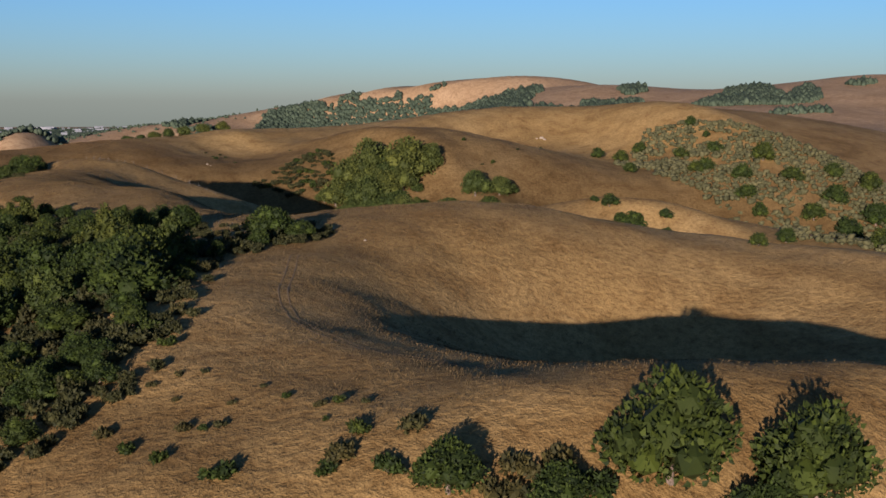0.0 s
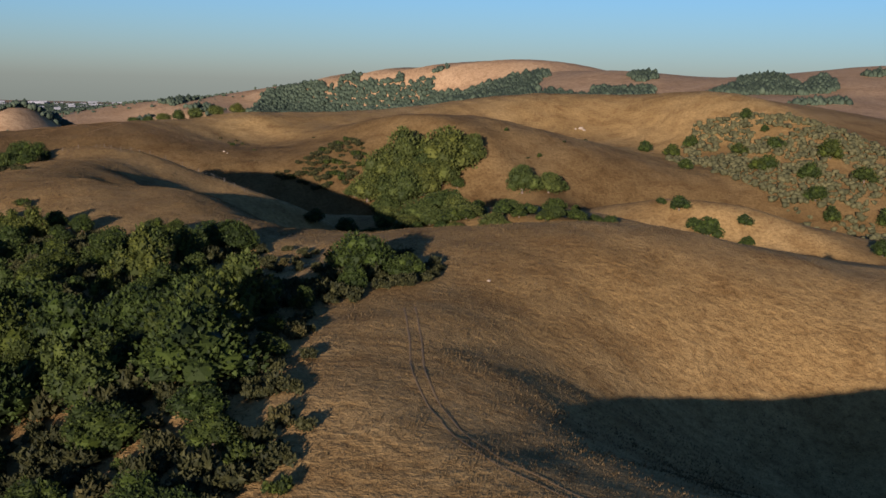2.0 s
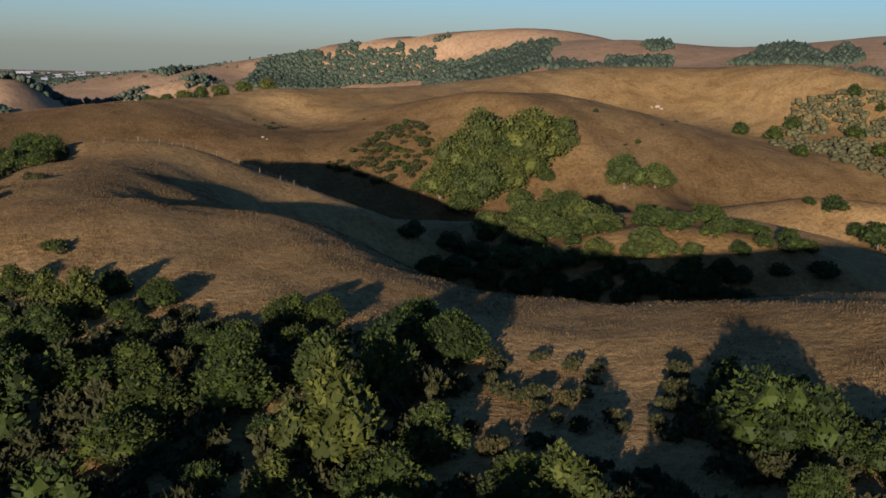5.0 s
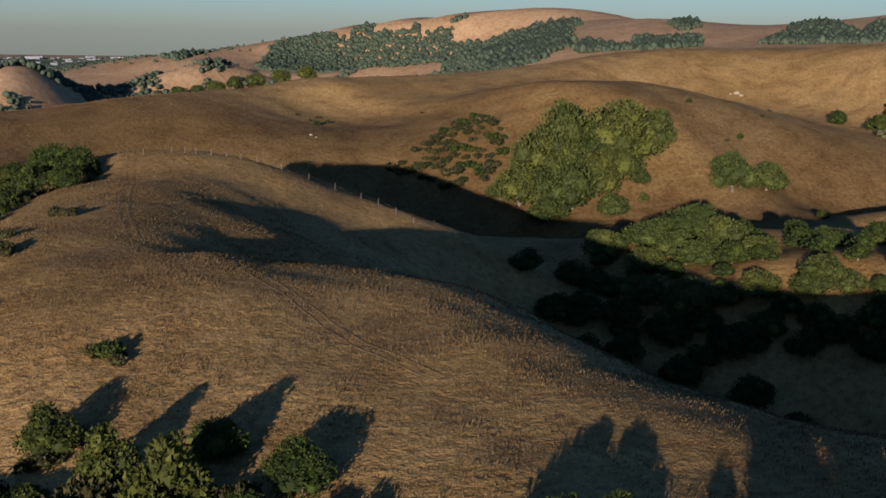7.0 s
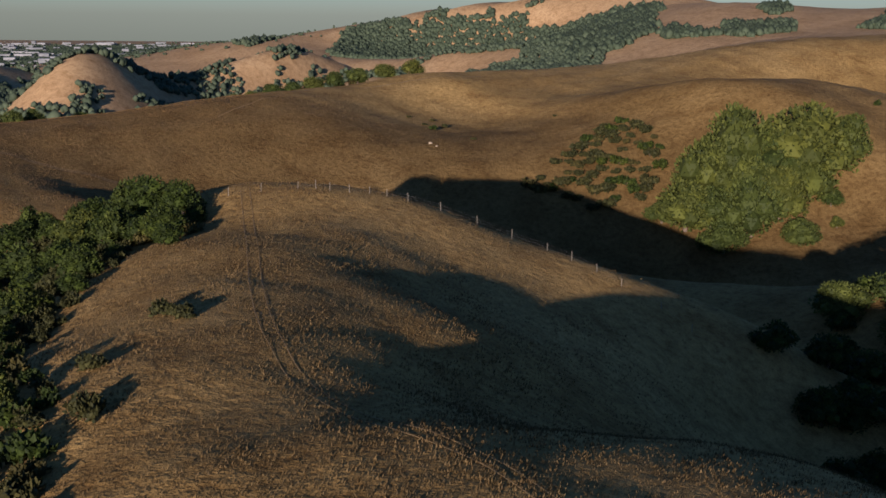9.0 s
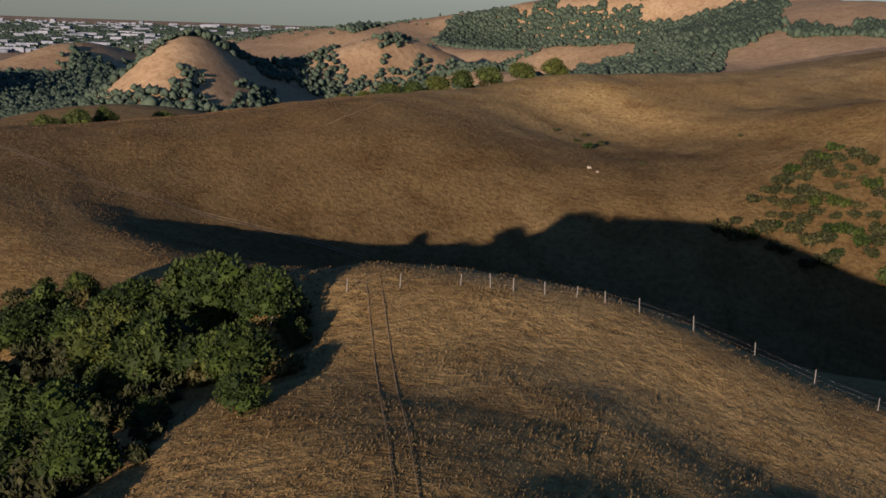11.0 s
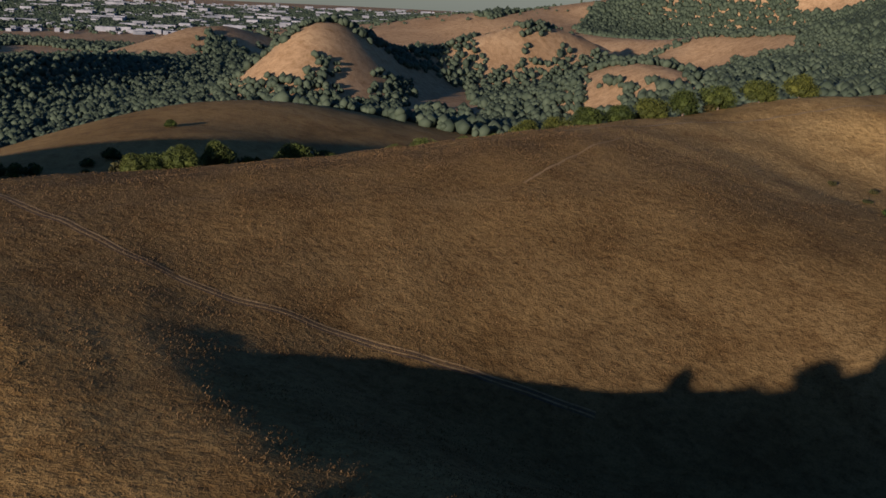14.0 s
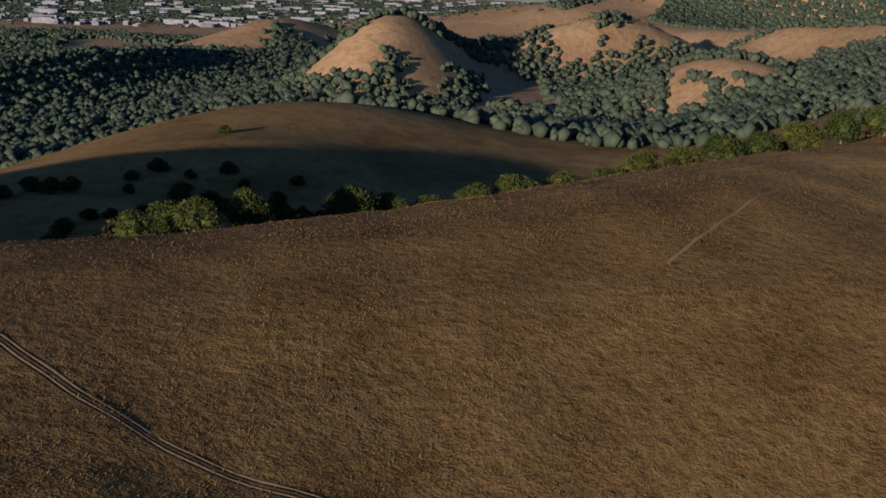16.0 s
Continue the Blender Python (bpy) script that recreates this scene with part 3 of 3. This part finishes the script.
# bare grassy shoulders among the woods
BARE_RINGS = [
    [(-659, 1850), (-633, 1876), (-605, 1931), (-560, 2054), (-509, 2042), (-408, 1646), (-527, 1780), (-559, 1924), (-587, 1875), (-577, 1744), (-583, 1732), (-607, 1747), (-612, 1796), (-628, 1781), (-643, 1762), (-630, 1749), (-632, 1710), (-674, 1722), (-711, 1725), (-726, 1772), (-690, 1800)],
    [(-436, 2307), (-400, 2600), (-206, 2618), (-68, 2479), (-68, 2345), (-125, 2440), (-263, 2440), (-312, 2400), (-371, 2356), (-425, 2272), (-459, 2224)],
    [(-252, 1682), (-215, 1700), (-193, 1582), (-166, 1482), (-200, 1574), (-243, 1627), (-217, 1555), (-246, 1607), (-274, 1657), (-289, 1637), (-329, 1755), (-301, 1738)],
    [(-1160, 2341), (-1133, 2406), (-1109, 2402), (-1090, 2360), (-1103, 2315)],
    [(-1545, 2352), (-1612, 2506), (-1540, 2439), (-1511, 2330)],
    [(-1458, 2330), (-1465, 2420), (-1380, 2300), (-1343, 2172)],
]


def far_wood(name, strokes, seed, size, more=(), lobes=3, mat=None, label="distant dark green oak woods in the folds of dry hills", category="woods"):
    r = random.Random(seed)
    verts, faces = [], []
    unit_v, unit_f = ball((0, 0, 0), (1, 1, 1), seed, 0.32, 1)
    unit_v = np.array(unit_v)
    unit_f = np.array(unit_f)
    pts = []
    for x1, y1, x2, y2, w in strokes:
        n = int((math.hypot(x2 - x1, y2 - y1) + 2 * w) * 2 * w / 62) + 4
        for _ in range(n):
            t = r.random()
            pts.append((x1 + (x2 - x1) * t + r.gauss(0, w * 0.5), y1 + (y2 - y1) * t + r.gauss(0, w * 0.5)))
    pts += list(more)
    zs = ground(np.array([p[0] for p in pts]), np.array([p[1] for p in pts]))
    for (x, y), z in zip(pts, zs):
        s = size * r.uniform(0.6, 1.4)
        for lobe in range(lobes):
            a = r.uniform(0, 6.28)
            c, q = math.cos(a), math.sin(a)
            k = s * r.uniform(0.5, 0.78)
            at = (x + r.uniform(-0.5, 0.5) * s, y + r.uniform(-0.5, 0.5) * s, z + s * r.uniform(0.15, 0.7))
            v = unit_v @ np.array([[c, q, 0], [-q, c, 0], [0, 0, 1]]) * (k, k * r.uniform(0.8, 1.1), k * r.uniform(0.8, 1.2)) + at
            faces.append(unit_f + len(verts) * len(unit_v))
            verts.append(v)
    ob = mesh_object(name, np.concatenate(verts).tolist(), np.concatenate(faces).tolist(), mat or HAZED_LEAVES, smooth=True)
    return tagged(ob, label, category, kind="stuff")


def wood_trees(seed):
    """Trees that fill the low ground between the bare shoulders, and the groves higher up."""
    r = random.Random(seed)
    low, high = [], []
    for i in range(-1750, 760, 9):
        for j in range(1200, 3430, 9):
            x, y = i + r.uniform(-6, 6), j + r.uniform(-6, 6)
            edge = 14 * noise.noise((x * 0.02, y * 0.02, 1.0))
            if y > 2000 and any(inside(x + edge, y - edge, ring) for ring in WOOD_RINGS):
                high += [(x, y), (x + 4, y - 3)]
                continue
            bearing = math.degrees(math.atan2(-(x + 150), y - 430))
            if not -7 < bearing < 38 or y > 2650:
                continue
            if any(inside(x + edge, y - edge, ring) for ring in BARE_RINGS):
                continue
            if y > 2250 and noise.noise((x * 0.004, y * 0.004, 7.0)) < 0.0:
                continue
            if noise.noise((x * 0.009, y * 0.008, 3.0)) > -0.42:
                low.append((x, y))
    return low, high


VALLEY, GROVES = wood_trees(4)
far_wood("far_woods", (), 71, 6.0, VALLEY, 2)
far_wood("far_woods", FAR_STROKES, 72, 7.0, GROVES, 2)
far_wood("hillside_scrub", (), 73, 1.9, SLOPE_SCRUB, 3, COYOTE, "grey green coyote brush covering a dry hillside", "scrub")

# ---- tracks, fence, rocks ----


def smooth_line(points, step):
    out = []
    p = [points[0], *points, points[-1]]
    for i in range(1, len(p) - 2):
        n = max(2, int(math.dist(p[i], p[i + 1]) / step))
        for k in range(n):
            t = k / n
            q = [0.5 * (2 * b + (c - a) * t + (2 * a - 5 * b + 4 * c - d) * t * t + (3 * b - a - 3 * c + d) * t ** 3) for a, b, c, d in zip(p[i - 1], p[i], p[i + 1], p[i + 2])]
            out.append(q)
    out.append(list(points[-1]))
    return out


def strip(name, line, shift, width, mat, parent, seed):
    r = random.Random(seed)
    verts, faces = [], []
    for i, (x, y) in enumerate(line):
        ax, ay = line[max(i - 1, 0)]
        bx, by = line[min(i + 1, len(line) - 1)]
        d = math.hypot(bx - ax, by - ay) or 1
        px, py = -(by - ay) / d, (bx - ax) / d
        w = width * r.uniform(0.6, 1.25)
        for s in (-0.5, 0, 0.5):
            u, v = x + px * (shift + w * s), y + py * (shift + w * s)
            verts.append((u, v, at_ground(u, v, 0.05 if s else 0.09)))
    for i in range(len(line) - 1):
        for k in (0, 1):
            faces.append([3 * i + k, 3 * i + k + 1, 3 * i + k + 4, 3 * i + k + 3])
    return mesh_object(name, verts, faces, mat, parent, True)


def track(name, points, ruts, width, mat, label, seed):
    root = new(name)
    tagged(root, label, "track", kind="structure")
    line = smooth_line(points, 1.5)
    for i, shift in enumerate(ruts):
        strip("rut", line, shift, width, mat, root, seed + i)


track("track", [(-144, 451), (-136, 417), (-129, 386), (-124, 368), (-119, 356), (-112, 346), (-104, 337), (-96, 324), (-88, 310), (-81, 302)],
      (-0.7, 0.7), 0.11, FLATTENED, "twin wheel ruts worn into dry grass", 1)
track("track", [(-26, 205), (-25, 191), (-24, 175), (-20, 160), (-14, 150), (-6, 143), (6, 138)], (-0.7, 0.7), 0.22, FLATTENED, "faint twin wheel ruts in dry grass", 5)
TRAIL = [(-272, 584), (-255, 575), (-243, 569), (-229, 564), (-219, 562), (-209, 563), (-195, 565), (-182, 567), (-168, 567)]
track("trail", TRAIL, (-0.1, 0.8), 0.26, DIRT, "worn cattle trail across a dry slope", 9)
# the ruts' shadow, laid down as dark strips beside the dirt
track("trail", TRAIL, (-0.55, 0.35), 0.32, RUT_SHADE, "dark strips painted as shadow along a cattle trail", 11)
track("trail", [(-222, 654), (-204, 662), (-191, 664), (-179, 671), (-170, 679), (-160, 692), (-140, 712), (-110, 735)], (0,), 0.8, DIRT, "pale dirt trail along the ridge top", 13)
track("trail", [(-187, 616), (-182, 633), (-178, 646), (-175, 656)], (0,), 0.5, FLATTENED, "thin foot trail through dry grass", 15)

FENCE = smooth_line([(-146, 448), (-135, 448), (-130, 448), (-124, 450), (-118, 451), (-107, 450), (-96, 447), (-85, 441), (-75, 436)], 4.0)
fence = tagged(new("fence"), "line of weathered wooden posts with sagging wire", "fence")
post_rng = random.Random(5)
tops = []
for x, y in FENCE:
    bm = bmesh.new()
    h = post_rng.uniform(1.1, 1.5)
    bmesh.ops.create_cone(bm, cap_ends=True, segments=7, radius1=0.055, radius2=0.045, depth=h + 0.4)
    ob = part("post", bm, POST, fence)
    ob.matrix_basis = pose(x, y, at_ground(x, y, h / 2 - 0.2), post_rng.uniform(-4, 4), post_rng.uniform(-4, 4), 0)
    tops.append((x, y, at_ground(x, y)))
for level in (0.5, 0.95):
    verts, faces = [], []
    for x, y, z in tops:
        verts += [(x, y, z + level), (x, y, z + level + 0.006), (x + 0.006, y, z + level)]
    for i in range(len(tops) - 1):
        for a, b in ((0, 1), (1, 2), (2, 0)):
            faces.append([3 * i + a, 3 * i + b, 3 * i + 3 + b, 3 * i + 3 + a])
    mesh_object("wire", verts, faces, WIRE, fence)


def rock(x, y, r, seed, label):
    vs, fs = ball((0, 0, 0), (r, r * 0.8, r * 0.6), seed, 0.3)
    ob = mesh_object("rock", vs, fs, ROCK)
    ob.matrix_basis = pose(x, y, at_ground(x, y, r * 0.2), 0, 0, seed * 40)
    return tagged(ob, label, "rock", "rocks in the grass")


for i, (x, y, r) in enumerate([(64, 772, 1.5), (66, 770, 1.1), (61, 771, 0.8), (-15, 226, 0.35), (-95, 600, 0.6), (-124, 622, 0.6), (-122, 620, 0.4)]):
    rock(x, y, r, 80 + i, "pale weathered rock lying in dry grass")

# ---- town on the plain ----
town_rng = random.Random(21)
verts, faces = [], []
for i in range(1100):
    d = town_rng.uniform(3300, 5000)
    a = radians(town_rng.uniform(13, 38))
    x, y = -d * math.sin(a), d * math.cos(a)
    z = at_ground(x, y)
    if z > -128 + 45 * max(0, (d - 2600) / 2600):
        continue
    big = town_rng.random() < 0.22
    w, l, h = (town_rng.uniform(20, 60), town_rng.uniform(12, 30), town_rng.uniform(6, 14)) if big else (town_rng.uniform(8, 16), town_rng.uniform(8, 12), town_rng.uniform(4, 8))
    th = town_rng.choice((0.3, 0.3, 1.87))
    c, s = math.cos(th), math.sin(th)
    base = len(verts)
    for zz in (-1, h):
        for u, v in ((-1, -1), (1, -1), (1, 1), (-1, 1)):
            verts.append((x + (u * w * c - v * l * s) / 2, y + (u * w * s + v * l * c) / 2, z + zz))
    faces += [[base + k for k in f] for f in ((4, 5, 6, 7), (0, 1, 5, 4), (1, 2, 6, 5), (2, 3, 7, 6), (3, 0, 4, 7))]
tagged(mesh_object("far_town", verts, faces, HOUSE), "pale buildings of a distant town on the plain", "town", kind="stuff")
TOWN_TREES = [(-600, 3900, -2400, 3000, 300), (-900, 4500, -2800, 3600, 300)]
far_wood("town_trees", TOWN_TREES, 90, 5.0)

# ---- brush and grass ----
brush_rng = random.Random(31)
parts_v, parts_f, count = [], [], 0
shapes = []
for model in MODELS["shrub"][1:3]:
    me = [o for o in model.children if o.name.startswith("foliage")][0].data
    v = np.empty(len(me.vertices) * 3)
    me.vertices.foreach_get("co", v)
    f = np.empty(len(me.polygons) * 3, int)
    me.polygons.foreach_get("vertices", f)
    shapes.append((v.reshape(-1, 3), f.reshape(-1, 3)))
for x, y, r, tall in BRUSH:
    v, f = shapes[brush_rng.randrange(len(shapes))]
    a = brush_rng.uniform(0, 6.28)
    c, q = math.cos(a), math.sin(a)
    parts_v.append(v @ np.array([[c, q, 0], [-q, c, 0], [0, 0, 1]]) * (r, r, r * tall) + (x, y, at_ground(x, y, -0.05)))
    parts_f.append(f + count)
    count += len(v)
tagged(mesh_object("brush", np.concatenate(parts_v).tolist(), np.concatenate(parts_f).tolist(), SCRUB), "dense olive green chaparral brush on a slope", "brush", kind="stuff")


def grass(name, line, spread, number, seed, tall):
    """Dry tufts, each of two bent blades, strewn along a stretch of the slopes and thinning out to its sides."""
    r = np.random.RandomState(seed)
    t = r.uniform(0, len(line) - 1.001, number)
    k = t.astype(int)
    line = np.array(line, float)
    at = line[k] + (line[k + 1] - line[k]) * (t - k)[:, None]
    x, y = (at + r.normal(0, spread, (number, 2))).T
    thick = 0.5 + 0.5 * np.sin(x * 0.31 + 2 * np.sin(y * 0.13)) * np.sin(y * 0.27 + 2 * np.sin(x * 0.11))
    z = ground(x, y)
    n = len(x)
    verts = np.zeros((n, 2, 3, 3))
    for b in range(2):
        a = r.uniform(0, 2 * np.pi, n)
        h = tall * r.uniform(0.5, 1.3, n) * (0.7 + 0.6 * thick)
        w = h * r.uniform(0.45, 0.8, n)
        dx, dy = np.cos(a) * w / 2, np.sin(a) * w / 2
        lean = r.normal(0, 0.35, (2, n)) * h + np.array([[0.25], [0.1]]) * h
        ox, oy = r.normal(0, 0.16, (2, n))
        verts[:, b, 0] = np.stack([x + ox - dx, y + oy - dy, z - 0.04], -1)
        verts[:, b, 1] = np.stack([x + ox + dx, y + oy + dy, z - 0.04], -1)
        verts[:, b, 2] = np.stack([x + ox + lean[0], y + oy + lean[1], z + h], -1)
    ob = mesh_object(name, verts.reshape(-1, 3).tolist(), np.arange(n * 6).reshape(-1, 3).tolist(), TUFT)
    return tagged(ob, "dry golden grass tufts covering the slopes", "grass", kind="stuff")


grass("dry_grass", [(0, 120), (5, 180), (0, 240), (-40, 290)], 27, 70000, 41, 0.17)
grass("dry_grass", [(-60, 300), (-95, 325), (-118, 380), (-128, 450)], 25, 85000, 42, 0.17)
grass("dry_grass", [(-150, 500), (-190, 550), (-200, 600), (-190, 650)], 36, 95000, 43, 0.17)
